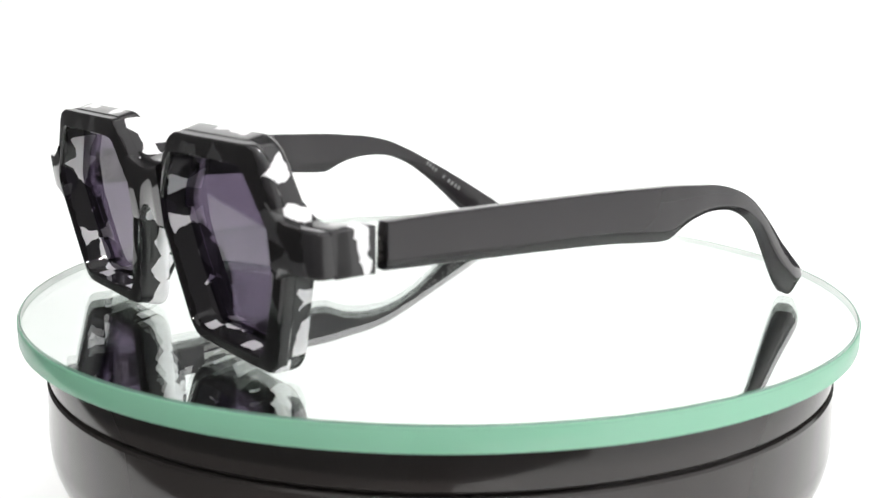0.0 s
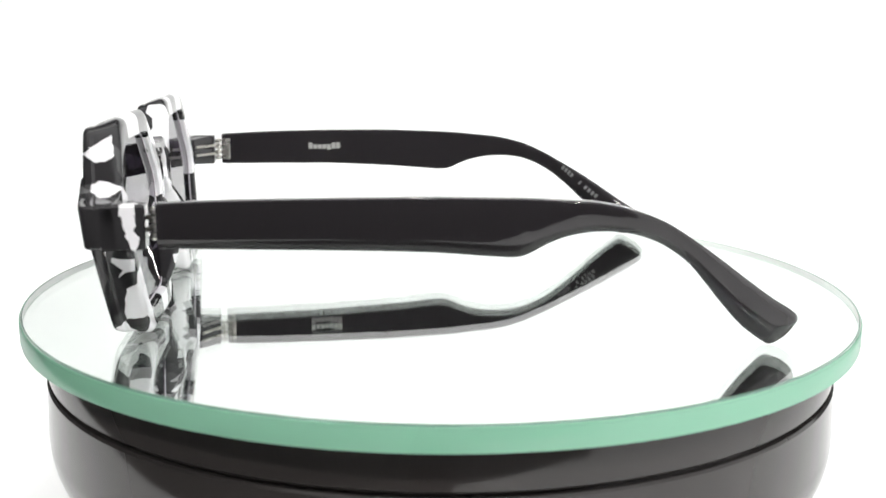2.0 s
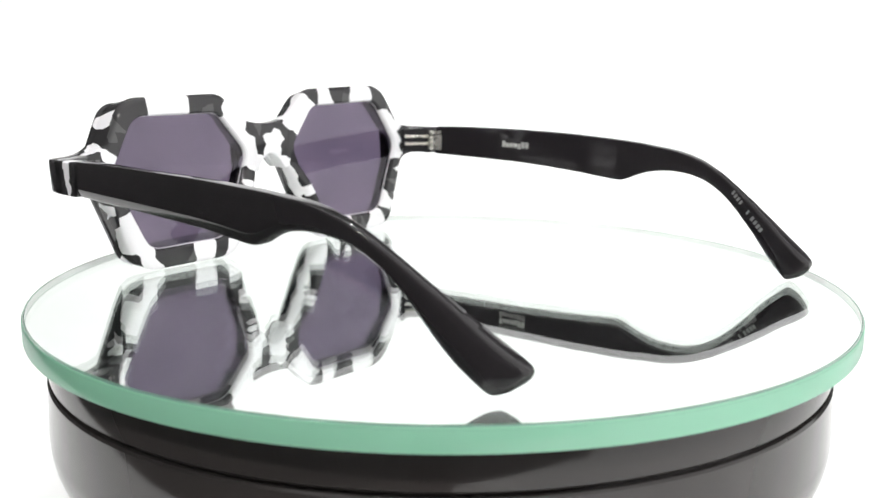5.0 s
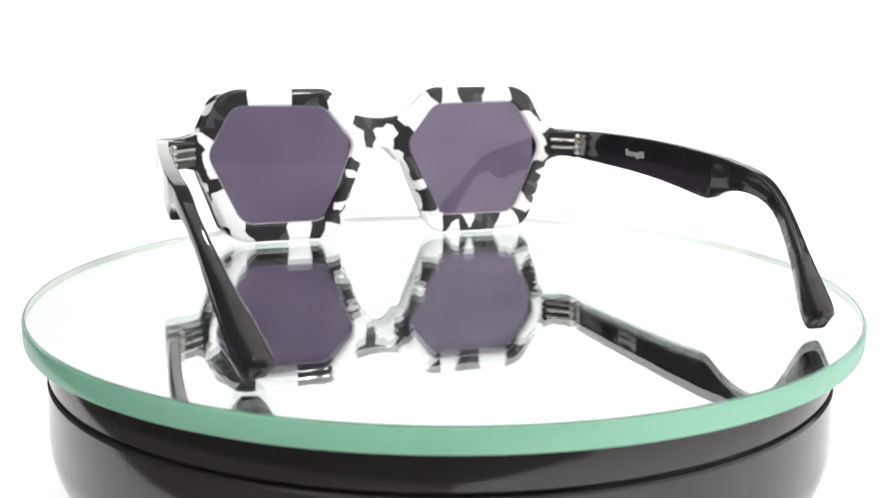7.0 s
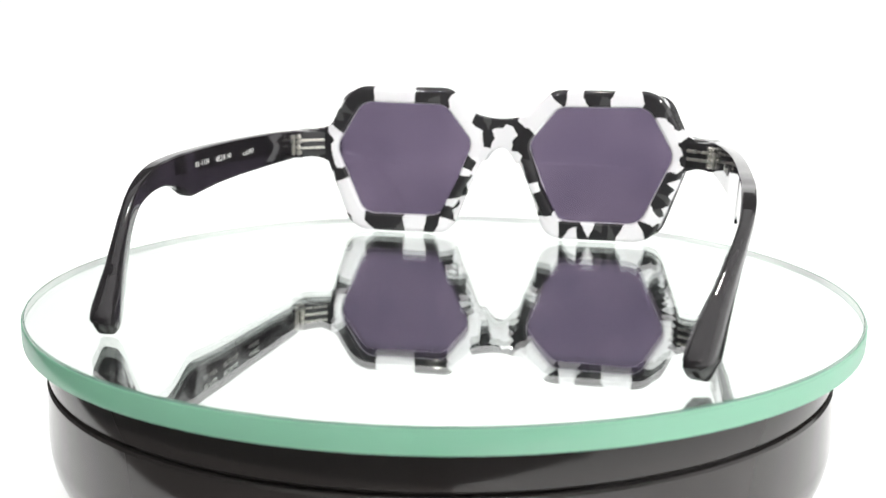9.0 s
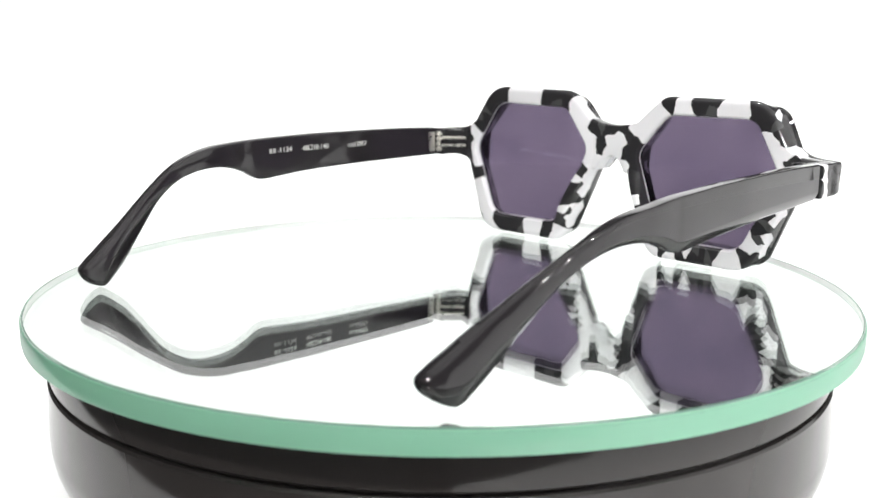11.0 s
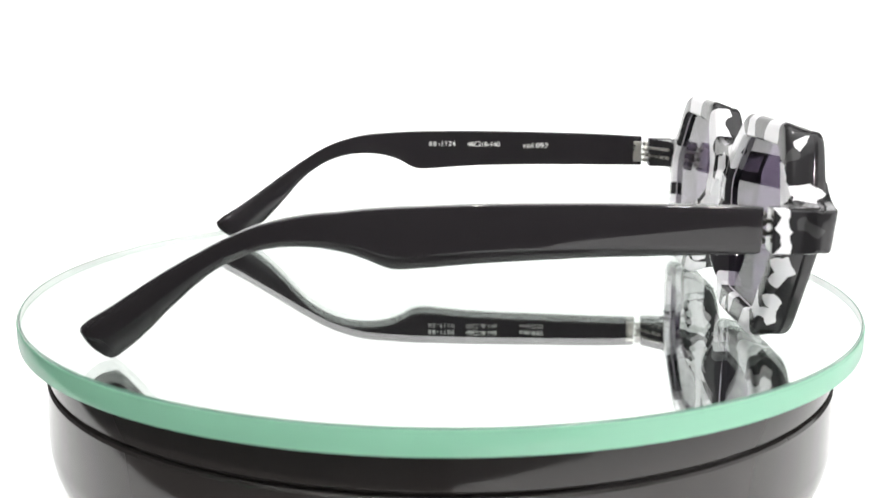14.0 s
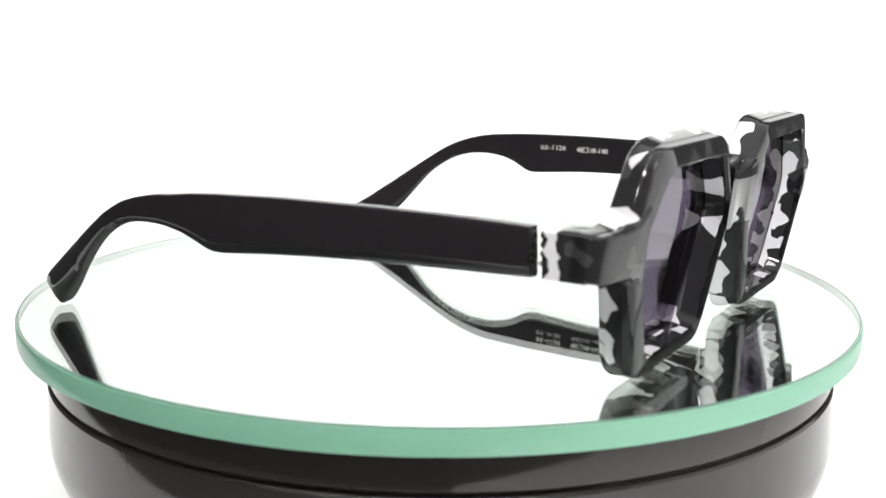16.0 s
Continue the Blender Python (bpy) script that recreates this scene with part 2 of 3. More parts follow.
PALE_INK = acetate("greyish_white_print", (0.42, 0.42, 0.41), 0.3, 0.5)
INK = acetate("white_print", (0.84, 0.84, 0.82), 0.3, 0.5)


# ---------------------------------------------------------------- mesh helpers
def mesh_of(name, bm, material, smooth=True, angle=35):
    bmesh.ops.recalc_face_normals(bm, faces=bm.faces)
    me = bpy.data.meshes.new(name)
    bm.to_mesh(me)
    bm.free()
    me.materials.append(material)
    if smooth:
        me.shade_smooth()
        me.set_sharp_from_angle(angle=radians(angle))
    return me


def part(name, bm, material, parent, label="", smooth=True, angle=35):
    ob = new(name, mesh_of(name, bm, material, smooth, angle))
    ob.parent = parent
    return tagged(ob, label)


def loft(bm, loops, closed=False, caps=True):
    """Skin a row of equal vertex loops; closed joins the last to the first."""
    rows = [[bm.verts.new(v) for v in loop] for loop in loops]
    n = len(rows[0])
    pairs = list(zip(rows, rows[1:])) + ([(rows[-1], rows[0])] if closed else [])
    for a, b in pairs:
        for i in range(n):
            j = (i + 1) % n
            bm.faces.new((a[i], a[j], b[j], b[i]))
    if caps and not closed:
        bm.faces.new(rows[0][::-1])
        bm.faces.new(rows[-1])
    return rows


def lathe(profile, steps=192):
    """Turn a closed profile of (radius, z) about the z axis."""
    bm = bmesh.new()
    loops = []
    for k in range(steps):
        a = 2 * math.pi * k / steps
        loops.append([(r * math.cos(a), r * math.sin(a), z) for r, z in profile])
    loft(bm, loops, closed=True)
    return bm


def disc_solid(radius_profile, steps=192):
    """Solid of rings of (radius, z), capped at both ends."""
    bm = bmesh.new()
    loft(bm, [[(r * math.cos(2 * math.pi * k / steps), r * math.sin(2 * math.pi * k / steps), z) for k in range(steps)] for r, z in radius_profile])
    return bm


def prism(points, z0, z1, bevel):
    """Extrude a plan outline, with its edges rounded."""
    bm = bmesh.new()
    bottom = [bm.verts.new((x, y, z0)) for x, y in points]
    top = [bm.verts.new((x, y, z1)) for x, y in points]
    bm.faces.new(bottom[::-1])
    bm.faces.new(top)
    n = len(points)
    for i in range(n):
        bm.faces.new((bottom[i], bottom[(i + 1) % n], top[(i + 1) % n], top[i]))
    if bevel:
        bmesh.ops.bevel(bm, geom=bm.edges[:], offset=bevel, segments=3, profile=0.6, affect="EDGES", clamp_overlap=True)
    return bm


def box(size, centre, bevel):
    x, y, z = (v / 2 for v in size)
    bm = prism([(-x, -y), (x, -y), (x, y), (-x, y)], -z, z, bevel)
    bmesh.ops.translate(bm, vec=centre, verts=bm.verts)
    return bm


def rounded(corners, steps=6):
    """Corners of (x, z, radius) to a closed outline with arcs."""
    out, n = [], len(corners)
    for i in range(n):
        p = Vector(corners[i][:2])
        a, b = (Vector(corners[i - 1][:2]) - p).normalized(), (Vector(corners[(i + 1) % n][:2]) - p).normalized()
        half = math.acos(max(-1, min(1, a.dot(b)))) / 2
        r = corners[i][2]
        d = r / math.tan(half)
        c = p + (a + b).normalized() * (r / math.sin(half))
        s0, s1 = p + a * d - c, p + b * d - c
        a0 = math.atan2(s0.y, s0.x)
        turn = (math.atan2(s1.y, s1.x) - a0 + math.pi) % (2 * math.pi) - math.pi
        for k in range(steps + 1):
            w = a0 + turn * k / steps
            out.append((c.x + r * math.cos(w), c.y + r * math.sin(w)))
    return out


def by_angle(outline, centre, count):
    """The outline's points at even angles round a centre."""
    pts = []
    for k in range(count):
        w = 2 * math.pi * k / count
        d = Vector((math.cos(w), math.sin(w)))
        best = None
        for i in range(len(outline)):
            p, q = Vector(outline[i]) - centre, Vector(outline[(i + 1) % len(outline)]) - centre
            e = q - p
            den = d.x * e.y - d.y * e.x
            if abs(den) < 1e-12:
                continue
            u = (p.x * e.y - p.y * e.x) / den
            v = (p.x * d.y - p.y * d.x) / den
            if u > 0 and -1e-6 <= v <= 1 + 1e-6 and (best is None or u > best):
                best = u
        pts.append(centre + d * best)
    return pts


# ---------------------------------------------------------------- studio
def table():
    """Shooting table, set askew so that its unseen front edge darkens reflections near the camera."""
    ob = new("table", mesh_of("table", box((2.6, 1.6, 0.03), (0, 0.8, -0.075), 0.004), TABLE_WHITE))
    ob.matrix_basis = pose(0.0, -0.245, 0, 0, 0, -44.0)
    return tagged(ob, "plain white shooting table under the turntable, its brightness added as emission", "table", kind="structure")


def room_floor():
    ob = new("floor", mesh_of("floor", box((4.0, 4.0, 0.05), (0, 0, -0.725), 0.004), DARK_CLOTH))
    return tagged(ob, "dark studio floor", "floor", kind="structure")


def tent_wall(name, a0, a1, material, label, radius=0.75, z0=-0.70, z1=0.95, steps=48):
    """Curved cloth panel round the table, degrees clockwise from behind the camera."""
    bm = bmesh.new()
    loops = []
    for k in range(steps + 1):
        a = radians(a0 + (a1 - a0) * k / steps)
        d = Vector((math.sin(a), -math.cos(a)))
        loops.append([(*(d * radius), z0), (*(d * (radius + 0.004)), z0), (*(d * (radius + 0.004)), z1), (*(d * radius), z1)])
    loft(bm, loops)
    ob = new(name, mesh_of(name, bm, material))
    return tagged(ob, label, "backdrop", kind="structure")


table()
room_floor()
tent_wall("backdrop", 146, 214, BACK_CLOTH, "plain white cloth backdrop behind the turntable, its brightness added as emission", z1=0.44)
# unseen dark panel, added so upward-tilted faces mirror something dark
tent_wall("dark_panel_top", 146, 214, DARK_CLOTH, "unseen dark panel added above the backdrop to darken reflections", z0=0.441)
# unseen glowing panel, added to brighten the right of the base and lenses
tent_wall("side_fill_panel", 36, 118, FILL_CLOTH, "unseen glowing white panel added beside the table for reflections")
# two more unseen dark panels, placed to keep the glossy front black
tent_wall("dark_panel_right", 118, 146, DARK_CLOTH, "unseen dark panel added beside the backdrop to darken reflections")
tent_wall("dark_panel_front", -146, 36, DARK_CLOTH, "unseen dark panel added behind the camera to darken reflections")
# unseen glowing disc, added as fill from above
top_fill = new("ceiling", mesh_of("ceiling", disc_solid(((0.77, 0.951), (0.77, 0.956)), 64), FILL_CLOTH))
tagged(top_fill, "unseen glowing white disc added overhead as fill light", "ceiling", kind="structure")


# ---------------------------------------------------------------- turntable
def turntable():
    base = new("turntable")
    tagged(base, "glossy black round plastic turntable base on the table", "turntable")
    part("top_ring", disc_solid(((0.060, -0.0058), (0.1000, -0.0058), (0.1011, -0.0064), (0.1016, -0.0076), (0.1018, -0.0148), (0.1014, -0.0153), (0.06, -0.0153))), LACQUER, base)
    part("groove", disc_solid(((0.060, -0.0153), (0.1004, -0.0153), (0.1004, -0.0162), (0.06, -0.0162))), LACQUER, base)
    rings = [(0.06, -0.0162), (0.1017, -0.0162), (0.1022, -0.0167), (0.1026, -0.0305)]
    for k in range(1, 11):
        w = math.pi / 2 * k / 10
        rings.append((0.0846 + 0.018 * math.cos(w), -0.0305 - 0.020 * math.sin(w)))
    rings += [(0.0830, -0.0508), (0.0826, -0.0596), (0.0820, -0.06), (0.05, -0.06)]
    part("body", disc_solid(rings), LACQUER, base)
    return base


turntable()


def dark_reflection_block():
    """Unseen black block, added to mirror as a dark column in the base."""
    ob = new("dark_reflection_block", mesh_of("dark_reflection_block", box((0.020, 0.11, 0.050), (-0.004, -0.212, -0.035), 0.002), LACQUER))
    return tagged(ob, "unseen black block added for the dark column mirrored in the base", "stand")


dark_reflection_block()
PLATE_R, PLATE_T = 0.1080, 0.0052


def glass_plate():
    plate = new("glass_plate")
    tagged(plate, "round mirrored glass plate with a green edge", "glass plate")
    r, t = PLATE_R, PLATE_T
    clear = part("glass", disc_solid(((r - 0.0003, -t), (r - 0.0003, 0.0))), GLASS, plate, "clear glass disc")
    clear.visible_shadow = False
    part("mirror_backing", disc_solid(((r - 0.00075, -t + 0.00025), (r - 0.00075, -t + 0.0001))), MIRROR, plate, "silver mirror backing")
    part("edge", lathe(((r - 0.0001, -t - 0.0002), (r, -t + 0.0003), (r, -0.0006), (r - 0.0002, -0.0003), (r - 0.00034, -0.0003), (r - 0.00034, -t - 0.0002))), EDGE, plate, "green ground glass edge")
    part("edge_bevel", lathe(((r + 0.00002, -0.0008), (r - 0.0007, 0.00006), (r - 0.0008, 0.00006), (r - 0.00028, -0.0008))), EDGE_BEVEL, plate, "duller green bevel along the rim")
    # added ring: its paleness stands for light let through the glass edge
    part("edge_light_ring", lathe(((r - 0.00036, -t), (r - 0.00036, -0.0003), (r - 0.0007, -0.0003), (r - 0.0007, -t))), EDGE_LIGHT, plate, "added pale ring for the light coming through the far edge")
    return plate


plate = glass_plate()


# ---------------------------------------------------------------- sunglasses
RIM_N = 144
EYE_C = Vector((33.0, 26.5))
LENS_HEX = ((9.0, 31.0, 5), (18.9, 43.4, 5.5), (47.9, 43.8, 6), (56.9, 28.5, 6), (46.6, 5.9, 6), (19.1, 6.0, 6))
RIM_HEX = ((5.0, 29.5, 5), (7.6, 39.8, 4), (17.2, 48.8, 6), (51.2, 48.9, 9), (62.3, 29.5, 5), (50.7, 0.3, 9), (16.0, 0.3, 7))
FACE_HEX = ((5.4, 29.0, 4), (8.0, 38.4, 4), (16.4, 47.2, 5), (54.4, 47.4, 6.5), (62.8, 29.5, 5), (52.8, 1.6, 6.5), (16.0, 1.6, 6))
LIP_HEX = ((7.6, 29.8, 3), (16.6, 42.9, 4), (49.0, 43.3, 5), (60.0, 28.5, 4.5), (49.2, 4.8, 5), (17.8, 4.8, 5))


def rear_y(z):
    """Rear face of the front, which leans back towards its foot."""
    return -6.4 + 0.10 * z


def grown(outline, d):
    """An outline in (x, z) moved outwards from the eye's centre."""
    return [p + (p - EYE_C).normalized() * d for p in outline]


HOLE = by_angle(rounded(LENS_HEX), EYE_C, RIM_N)
LIP = by_angle(rounded(LIP_HEX), EYE_C, RIM_N)
FACE = by_angle(rounded(FACE_HEX), EYE_C, RIM_N)
OUTER = by_angle(rounded(RIM_HEX), EYE_C, RIM_N)


def blend(a, b, u):
    """An outline part of the way from one to another."""
    return [p.lerp(q, u) for p, q in zip(a, b)]


SEAM = blend(OUTER, FACE, 0.7)
FUNNEL = blend(HOLE, LIP, 0.45)


def brow(drop):
    """Depth along the front face's outer edge: the face falls off gently from the lip."""
    return [8.75 - 0.27 * max(0.0, (p - q).length - 1.4) - drop for p, q in zip(FACE, LIP)]


def ring(bm, sections, side):
    """A rim from sections of (outline, depth ahead of the rear face)."""
    loops = []
    for k in range(RIM_N):
        loops.append([(side * o[k].x * MM, (rear_y(o[k].y) + (d[k] if isinstance(d, list) else d)) * MM, o[k].y * MM) for o, d in sections])
    loft(bm, loops, closed=True)


def block(bm, rows, side, r=0.6, lean=0.0, z_mid=29.0):
    """A rounded bar from rows of (x, rear y, front y, low z, top z), leaning as the front does."""
    loops = []
    for x, y0, y1, z0, z1 in rows:
        sec = []
        for cy, cz, a0 in ((y1 - r, z1 - r, 0), (y0 + r, z1 - r, 90), (y0 + r, z0 + r, 180), (y1 - r, z0 + r, 270)):
            for j in range(4):
                a = radians(a0 + 30 * j)
                z = cz + r * math.sin(a)
                sec.append((side * x * MM, (cy + r * math.cos(a) + lean * (z - z_mid)) * MM, z * MM))
        loops.append(sec)
    loft(bm, loops)


def bridge(bm, d0, d1, z_top=39.0, z_low=29.5, half=9.0, steps=24, r=0.7):
    rows = []
    for k in range(steps + 1):
        x = -half + 2 * half * k / steps
        u = abs(x)
        zt, zb = z_top + 1.5 * (u / half) ** 2, z_low - 3.0 * (u / 4.2) ** 2.2
        rows.append((x, rear_y(34) + d0, rear_y(34) + d1, max(zb, 24.6), zt))
    block(bm, rows, 1, r, 0.10, 34.0)


def end_front(x):
    """Front of an end piece, which sweeps back to the hinge."""
    return 5.1 - 2.0 * (max(0.0, x - 60.0) / 12.0) ** 1.5


def end_piece(bm, side):
    """Arm of the front that turns back to the hinge."""
    rows = ((57.2, 37.0, 21.4), (59, 35.8, 22.9), (61, 34.7, 24.0), (63.5, 34.0, 24.5), (67, 33.75, 24.6), (70.5, 33.7, 24.6), (71.4, 33.6, 24.7), (71.9, 33.1, 25.2))
    block(bm, [(x, rear_y(29) + 0.15, end_front(x) - 3.2, lo, hi) for x, hi, lo in rows], side, 0.5, 0.10)
    block(bm, [(60.4, -3.8, -2.0, 25.3, 33.1), (63.6, -6.3, -1.0, 25.0, 33.4), (66.9, -9.0, 0.2, 24.9, 33.4)], side, 0.35)
    block(bm, [(66.6, -9.0, 0.0, 24.8, 33.5), (67.0, -9.2, -0.1, 24.6, 33.7), (71.4, -9.2, -0.4, 24.6, 33.7), (71.9, -8.8, -0.6, 24.9, 33.4)], side, 0.35)


def end_layer(bm, side):
    """Front layer over an end piece."""
    rows = ((57.2, 37.4, 20.6), (59, 36.0, 22.6), (61, 34.8, 23.9), (63.5, 34.05, 24.5), (67, 33.75, 24.65), (70.2, 33.7, 24.65), (71.3, 33.6, 24.8), (71.85, 33.1, 25.3))
    block(bm, [(x, end_front(x) - 3.3, end_front(x) - (0.3 if x > 71 else 0) - (0.8 if x > 71.5 else 0), lo, hi) for x, hi, lo in rows], side, 0.7, 0.10)


def nose_pad(side):
    """Moulded pad along the nose edge of a rim, swelling to the rear."""
    bm = bmesh.new()
    loops, steps = [], 20
    for k in range(steps + 1):
        u = k / steps
        z = 29.5 - 26.3 * u
        x = np.interp(z, (3.6, 9.5, 18.1, 26.6, 29.0), (15.8, 12.6, 8.3, 4.9, 4.3)) + 3.1
        swell = math.sin(math.pi * (0.02 + 0.94 * u)) ** 1.3
        back, y = -1.6 + 4.8 * swell, rear_y(z)
        sec = []
        for j in range(20):
            w = 2 * math.pi * j / 20
            cs, sn = math.cos(w), math.sin(w)
            cs, sn = math.copysign(abs(cs) ** 0.65, cs), math.copysign(abs(sn) ** 0.65, sn)
            sec.append((side * (x + (3.1 - 0.7 * swell * (1 - sn)) * cs + 0.5 * swell * (1 - sn)) * MM, (y + (4.2 - back) / 2 + (4.2 + back) / 2 * sn) * MM, z * MM))
        loops.append(sec)
    loft(bm, loops)
    return bm


def lens(side):
    bm = bmesh.new()
    loops = []
    for d, g in ((1.7, 0.6), (3.3, 0.6)):
        loops.append([(side * p.x * MM, (rear_y(p.y) + d) * MM, p.y * MM) for p in grown(HOLE, g)])
    loft(bm, loops)
    return bm


# stations of a temple: y, centre x, top z, low z, thickness
TEMPLE = ((-11.5, 70.3, 34.1, 24.8, 3.6), (-20, 71.0, 34.5, 24.7, 3.6), (-30, 71.7, 34.8, 24.6, 3.6), (-50, 72.85, 35.1, 24.3, 3.55),
          (-66, 73.4, 35.2, 23.8, 3.6), (-78, 73.7, 35.0, 22.9, 3.7), (-83.5, 73.7, 34.9, 22.6, 3.8), (-86.5, 73.65, 34.8, 23.3, 3.8),
          (-90.5, 73.7, 34.6, 25.4, 3.8), (-95, 73.6, 34.3, 26.9, 3.8), (-101, 73.2, 33.9, 27.5, 3.75), (-108, 72.8, 32.6, 26.5, 3.7))
TAIL = ((-115, 72.1, 29.9, 23.6, 3.2), (-122, 70.7, 25.7, 18.6, 3.4), (-130, 68.6, 19.8, 9.9, 4.4), (-135, 67.1, 16.4, 5.0, 5.6),
        (-139.5, 65.8, 13.4, 1.6, 6.7), (-142.5, 65.0, 11.4, 0.0, 7.1), (-145.5, 64.2, 9.4, 0.9, 6.8), (-147.4, 63.7, 8.1, 2.2, 6.0), (-148.8, 63.3, 7.0, 3.5, 4.8), (-149.6, 63.1, 6.2, 4.6, 2.6))


# how each temple, bent by hand, departs from the stations: y, top, low
TRIM_RIGHT = ((-45, 0, -0.3), (-66, -0.3, -0.8), (-83.5, -0.65, -0.9), (-90.5, -0.84, -1.5), (-95, -1.1, -1.6), (-101, -1.35, -1.45), (-108, -1.7, -0.95), (-115, -1.8, -0.6), (-122, -1.3, -0.3),
              (-130, 0.0, 1.2), (-135, 0.3, 1.0), (-139.5, 0.4, 0.4), (-142.5, 0.4, 0.0), (-149.6, 0.3, 0.2))
TRIM_LEFT = ((-95, 0, 0), (-101, -0.1, 0.1), (-108, -0.4, 0.5), (-115, -0.3, 0.9), (-122, -0.3, 1.0), (-130, 0.2, 0.7), (-135, 0.1, 0.3), (-142.5, 0, 0), (-149.6, 0, 0))


def smooth_rows(rows, per=4):
    """Catmull-Rom rows between the stations."""
    out = []
    for i in range(len(rows) - 1):
        p0, p1, p2, p3 = (np.array(rows[max(0, min(len(rows) - 1, j))]) for j in (i - 1, i, i + 1, i + 2))
        for k in range(per):
            u = k / per
            out.append(0.5 * (2 * p1 + (p2 - p0) * u + (2 * p0 - 5 * p1 + 4 * p2 - p3) * u * u + (3 * p1 - p0 - 3 * p2 + p3) * u ** 3))
    out.append(np.array(rows[-1]))
    return out


def temple_mesh(side):
    bm = bmesh.new()
    loops = []
    for y, x, zt, zb, w in smooth_rows(TEMPLE + TAIL, 6):
        k = max(0.0, min(1.0, (-y - 105) / 30))
        trim = TRIM_RIGHT if side > 0 else TRIM_LEFT
        zt, zb = (v + np.interp(-y, [-q[0] for q in trim], [q[c] for q in trim]) for v, c in ((zt, 1), (zb, 2)))
        if side > 0:
            x += 0.8 * max(0, min(1, (-y - 15) / 40)) + 0.7 * math.exp(-((y + 108) / 18) ** 2)
            y -= 1.8 * max(0, min(1, (-y - 85) / 25))
        hw, h = w / 2, zt - zb
        r = min(0.55 + 1.2 * k, hw * 0.85, h * 0.3)
        cut, lean = min((0.23 + 0.22 * k) * h, h * 0.5), min(0.9 + 0.9 * k, hw * 0.9)
        # inner side up, over the top, down the outer face, in along the lower chamfer
        tip = 0.3 * (1 - k)
        prof = [(-hw - tip, zb + r), (-hw + tip, zt - r)]
        prof += [(-hw + tip + r - r * math.cos(radians(a)), zt - r + r * math.sin(radians(a))) for a in (15, 30, 45, 60, 75, 90)]
        prof += [(hw - r + r * math.sin(radians(a)), zt - r + r * math.cos(radians(a))) for a in (0, 15, 30, 45, 60, 75, 90)]
        prof += [(hw, zb + cut + 0.25), (hw - 0.06, zb + cut - 0.1), (hw - lean + 0.12, zb + 0.5), (hw - lean - 0.2, zb + 0.12), (hw - lean - 0.5, zb), (-hw - tip + r, zb)] + [(-hw - tip + r - r * math.sin(radians(a)), zb + r - r * math.cos(radians(a))) for a in (18, 36, 54, 72)]
        # the tip rounds off to an oval
        soft_tip, zc, oval = 0.9 * max(0.0, min(1.0, (-y - 120) / 15)), (zt + zb) / 2, []
        for u, v in prof:
            q = math.hypot(u / hw, (v - zc) / (h / 2)) or 1.0
            oval.append((u + (u / q - u) * soft_tip, v + (zc + (v - zc) / q - v) * soft_tip))
        sec = [(side * (x + u) * MM, y * MM, v * MM) for u, v in oval]
        loops.append(sec)
    loft(bm, loops)
    return bm


def print_bar(y0, y1, z0, z1, side, parent):
    """A run of print on the inner face of a temple."""
    ym = (y0 + y1) / 2
    xs = np.interp(-ym, [-r[0] for r in TEMPLE], [r[1] - r[4] / 2 for r in TEMPLE]) + (0.8 * max(0, min(1, (-ym - 15) / 40)) if side > 0 else 0)
    bm = box((0.12 * MM, abs(y1 - y0) * MM, (z1 - z0) * MM), (side * (xs - 0.09) * MM, ym * MM, (z0 + z1) / 2 * MM), 0)
    return part("lettering", bm, PALE_INK, parent, "white printed lettering", smooth=False)


def lettering(words, y, z, length, parent):
    """Words printed on the inner face of the left temple, read from the hinge side."""
    data = bpy.data.curves.new("lettering", "FONT")
    data.body, data.size, data.extrude = words, 2.2 * MM, 0.03 * MM
    data.materials.append(INK)
    ob = new("lettering", data)
    bpy.context.view_layer.update()
    wide = ob.dimensions.x
    ob.parent = parent
    xs = np.interp(-(y + length / 2), [-r[0] for r in TEMPLE], [r[1] - r[4] / 2 for r in TEMPLE])
    ob.matrix_basis = Matrix.Translation((-(xs - 0.12) * MM, y * MM, z * MM)) @ Matrix(((0, 0, 1, 0), (1, 0, 0, 0), (0, 1, 0, 0), (0, 0, 0, 1))) @ Matrix.Diagonal((length * MM / wide, 1, 1, 1))
    return tagged(ob, "white printed lettering")


def tail_bar(y, length, parent):
    """A letter's bar on the inner face of the right temple's sloping tail."""
    rows = smooth_rows(TEMPLE + TAIL)
    x, zt, zb, w = (np.interp(-y, [-r[0] for r in rows], [r[k] for r in rows]) for k in (1, 2, 3, 4))
    bm = box((0.12 * MM, length * MM, 1.3 * MM), (0, 0, 0), 0)
    bmesh.ops.transform(bm, matrix=Matrix.Translation(((x + 1.0 - w / 2 - 0.04) * MM, (y - 1.8) * MM, (zt * 0.62 + zb * 0.38) * MM)) @ Matrix.Rotation(radians(38), 4, "X"), verts=bm.verts)
    return part("lettering", bm, FADED_INK, parent, "worn grey printed lettering", smooth=False)


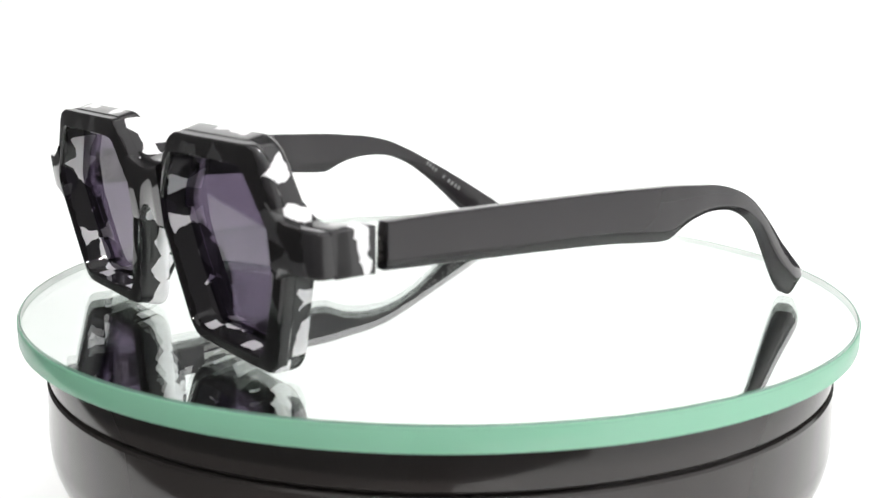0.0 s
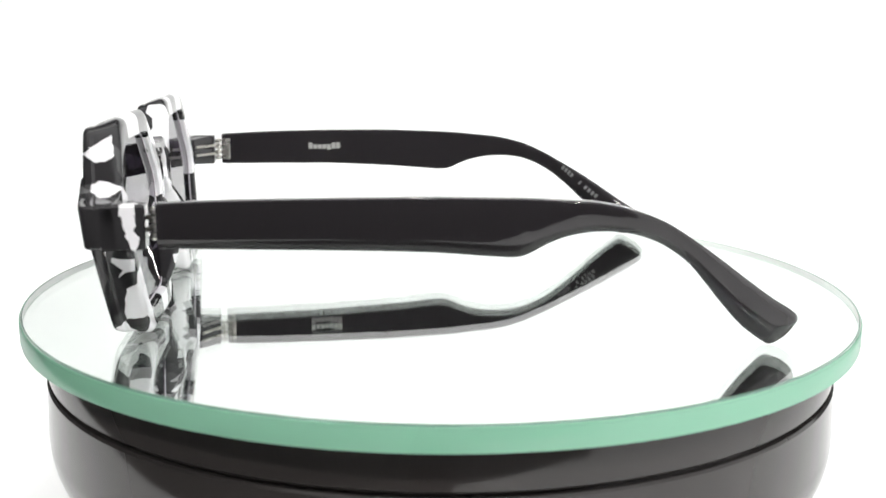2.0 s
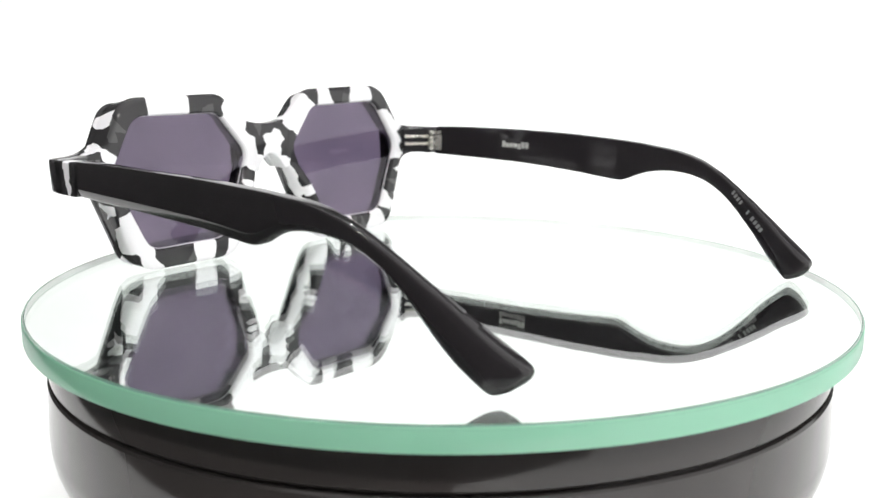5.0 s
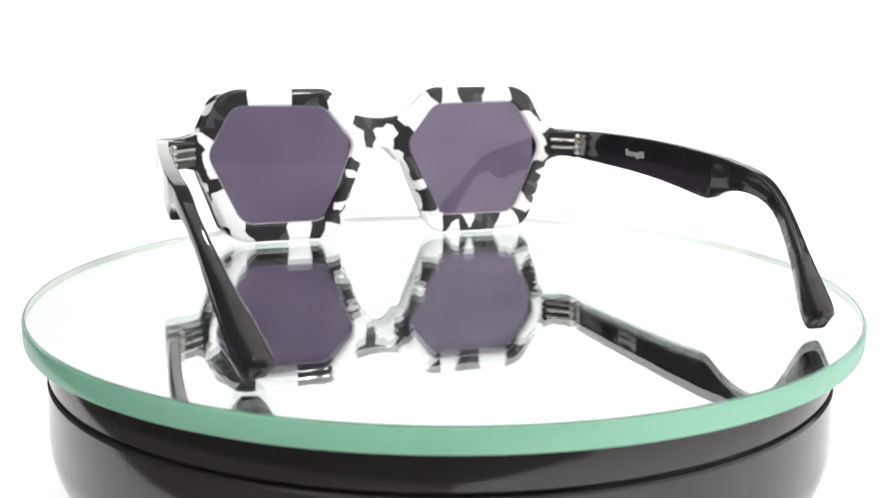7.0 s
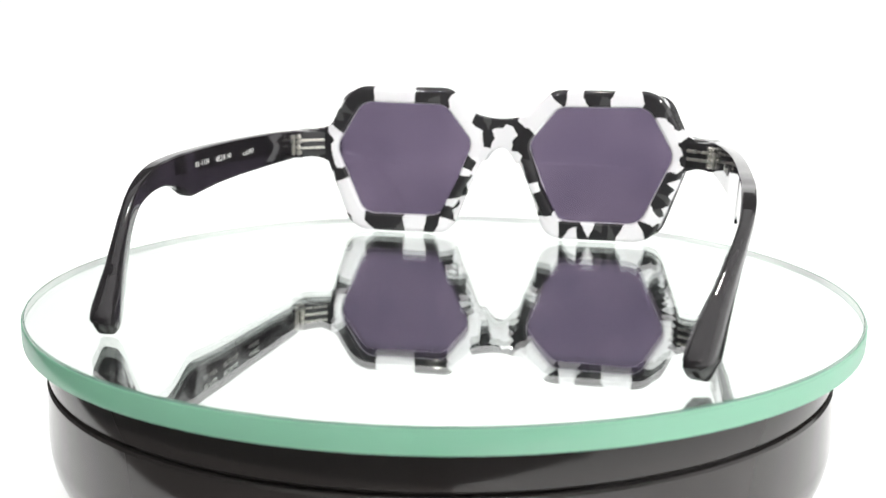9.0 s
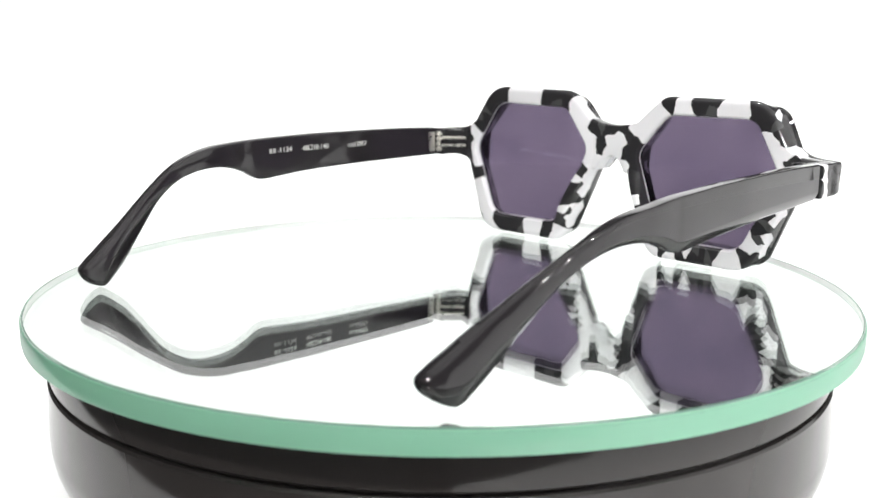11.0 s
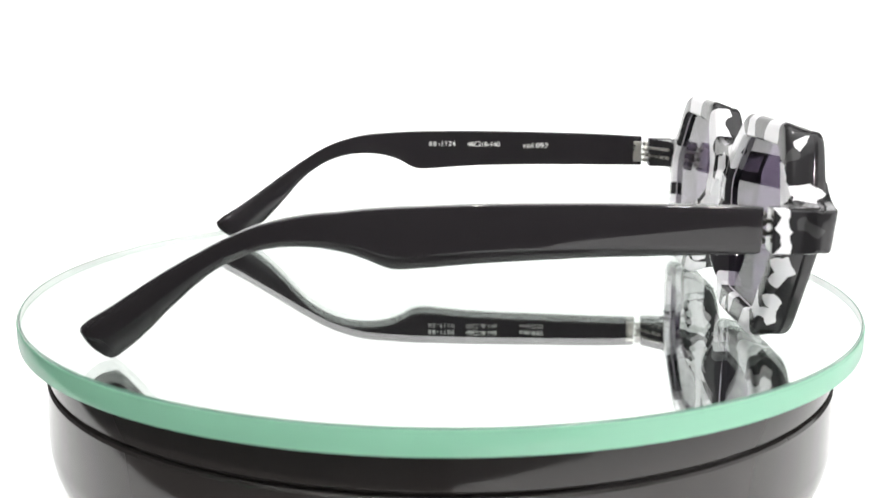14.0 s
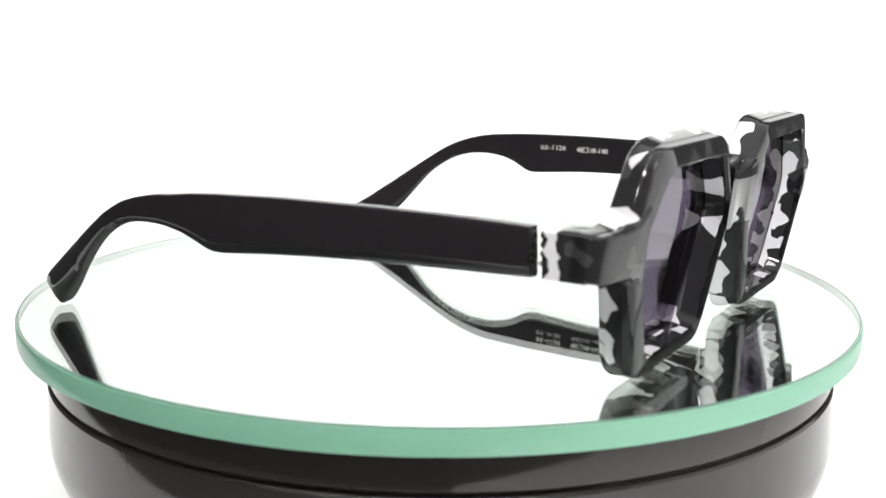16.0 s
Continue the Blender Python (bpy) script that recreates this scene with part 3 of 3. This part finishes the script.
def hinge(side, parent):
    root = part("hinge", box((1.1 * MM, 2.6 * MM, 6.6 * MM), (side * 68.75 * MM, -12.9 * MM, 29.3 * MM), 0.2 * MM), STEEL, parent, "polished steel hinge")
    for k in range(4):
        bm = bmesh.new()
        bmesh.ops.create_uvsphere(bm, u_segments=18, v_segments=10, radius=1.0 * MM)
        bmesh.ops.transform(bm, matrix=Matrix.Translation((side * 67.4 * MM, -10.5 * MM, (26.7 + 1.75 * k) * MM)) @ Matrix.Diagonal((1.1, 1.1, 0.86, 1)), verts=bm.verts)
        part("barrel", bm, STEEL, root)
    screw = bmesh.new()
    bmesh.ops.create_cone(screw, cap_ends=True, segments=16, radius1=0.75 * MM, radius2=0.6 * MM, depth=0.4 * MM)
    bmesh.ops.translate(screw, vec=(side * 67.6 * MM, -10.6 * MM, 32.55 * MM), verts=screw.verts)
    part("screw", screw, STEEL, root)
    for z in (28.0, 30.6):
        rod = bmesh.new()
        bmesh.ops.create_cone(rod, cap_ends=True, segments=16, radius1=0.5 * MM, radius2=0.5 * MM, depth=8.4 * MM)
        bmesh.ops.transform(rod, matrix=Matrix.Translation((side * 63.85 * MM, -6.85 * MM, z * MM)) @ Matrix.Rotation(radians(side * 50.8), 4, "Z") @ Matrix.Rotation(radians(90), 4, "X"), verts=rod.verts)
        part("rod", rod, STEEL, root)
    return root


def sunglasses():
    root = new("sunglasses")
    tagged(root, "chunky hexagonal sunglasses in black and white flecked acetate, violet lenses", "sunglasses")
    body = bmesh.new()
    for side in (-1, 1):
        ring(body, ((grown(HOLE, -0.1), 1.3), (grown(HOLE, 0.0), 0.5), (grown(HOLE, 0.5), 0.0), (grown(OUTER, -1.9), 0.0), (grown(OUTER, -1.1), 0.16), (grown(OUTER, -0.5), 0.55), (grown(OUTER, -0.12), 1.15), (OUTER, 1.9),
                    (SEAM, 5.1), (grown(SEAM, -0.03), 5.28), (grown(FUNNEL, 0.05), 5.3), (grown(HOLE, 0.2), 3.5), (grown(HOLE, 0.8), 3.45), (grown(HOLE, 0.8), 1.6), (grown(HOLE, -0.1), 1.55)), side)
        end_piece(body, side)
    bridge(body, 0.2, 5.3)
    front = part("frame_front", body, CAMO, root, "black, grey and white flecked acetate front")
    plate_bm = bmesh.new()
    for side in (-1, 1):
        ring(plate_bm, ((FUNNEL, 5.22), (grown(SEAM, -0.6), 5.22), (SEAM, 5.22), (grown(FACE, 0.08), 5.8), (grown(FACE, 0.0), brow(1.0)), (grown(FACE, -0.22), brow(0.4)), (grown(FACE, -0.6), brow(0.08)), (grown(FACE, -0.9), brow(0.0)),
                        (grown(LIP, 0.6), 8.75), (grown(LIP, 0.28), 8.75), (grown(LIP, 0.0), 8.45), (blend(HOLE, LIP, 0.9), 7.8)), side)
        end_layer(plate_bm, side)
    bridge(plate_bm, 5.2, 8.9, 37.9, 28.8, r=1.0)
    part("front_plate", plate_bm, CAMO, root, "glossy black acetate front layer with grey flecks")
    for side in (-1, 1):
        glass = part("lens", lens(side), LENS, root, "violet-grey tinted lens")
        bevel = bmesh.new()
        ring(bevel, ((grown(HOLE, 0.0), 1.45), (grown(HOLE, -0.28), 1.5), (grown(HOLE, -0.34), 1.68), (grown(HOLE, 0.0), 1.68)), side)
        part("bevel", bevel, BEVEL, glass, "pale polished lens bevel")
        part("nose_pad", nose_pad(side), CAMO, front)
        arm = part("temple", temple_mesh(side), BLACK, root, "glossy black acetate temple", angle=40)
        hinge(side, root)
        if side < 0:
            for k in range(2):
                print_bar(-80.8 + 1.4 * k, -79.8 + 1.4 * k, 30.2, 31.6, side, arm)
            lettering("-1124", -77.9, 30.3, 5.7, arm)
            lettering("48\u25a118-140", -68.2, 30.2, 10.6, arm)
            lettering("col.092", -50.0, 30.0, 8.2, arm)
        else:
            for k in range(7):
                print_bar(-39.5 - 1.5 * k, -40.8 - 1.5 * k, 28.5 if k == 4 else 28.9, 30.9 if k in (0, 5, 6) else 30.3, side, arm)
            for k in range(4):
                tail_bar(-123.0 - 0.95 * k, 0.75, arm)
                tail_bar(-130.4 - 1.1 * k, 0.85, arm)
            tail_bar(-128.6, 0.6, arm)
    return root


glasses = sunglasses()


# ---------------------------------------------------------------- what turns
def motions():
    turn, plate_turn = [], []
    for k in range(33):
        t = 0.5 * k
        a = 125.936 - 15.5427 * t
        spin = pose(0, 0, 0, 0, 0, a)
        turn.append((t, spin @ pose(0.00144, 0.07599, 0.0, 0, 0, 1.2)))
        plate_turn.append((t, pose(0, 0.0004, 0) @ spin @ pose(0.0008, 0, 0)))
    walk(glasses, turn)
    walk(plate, plate_turn)


motions()
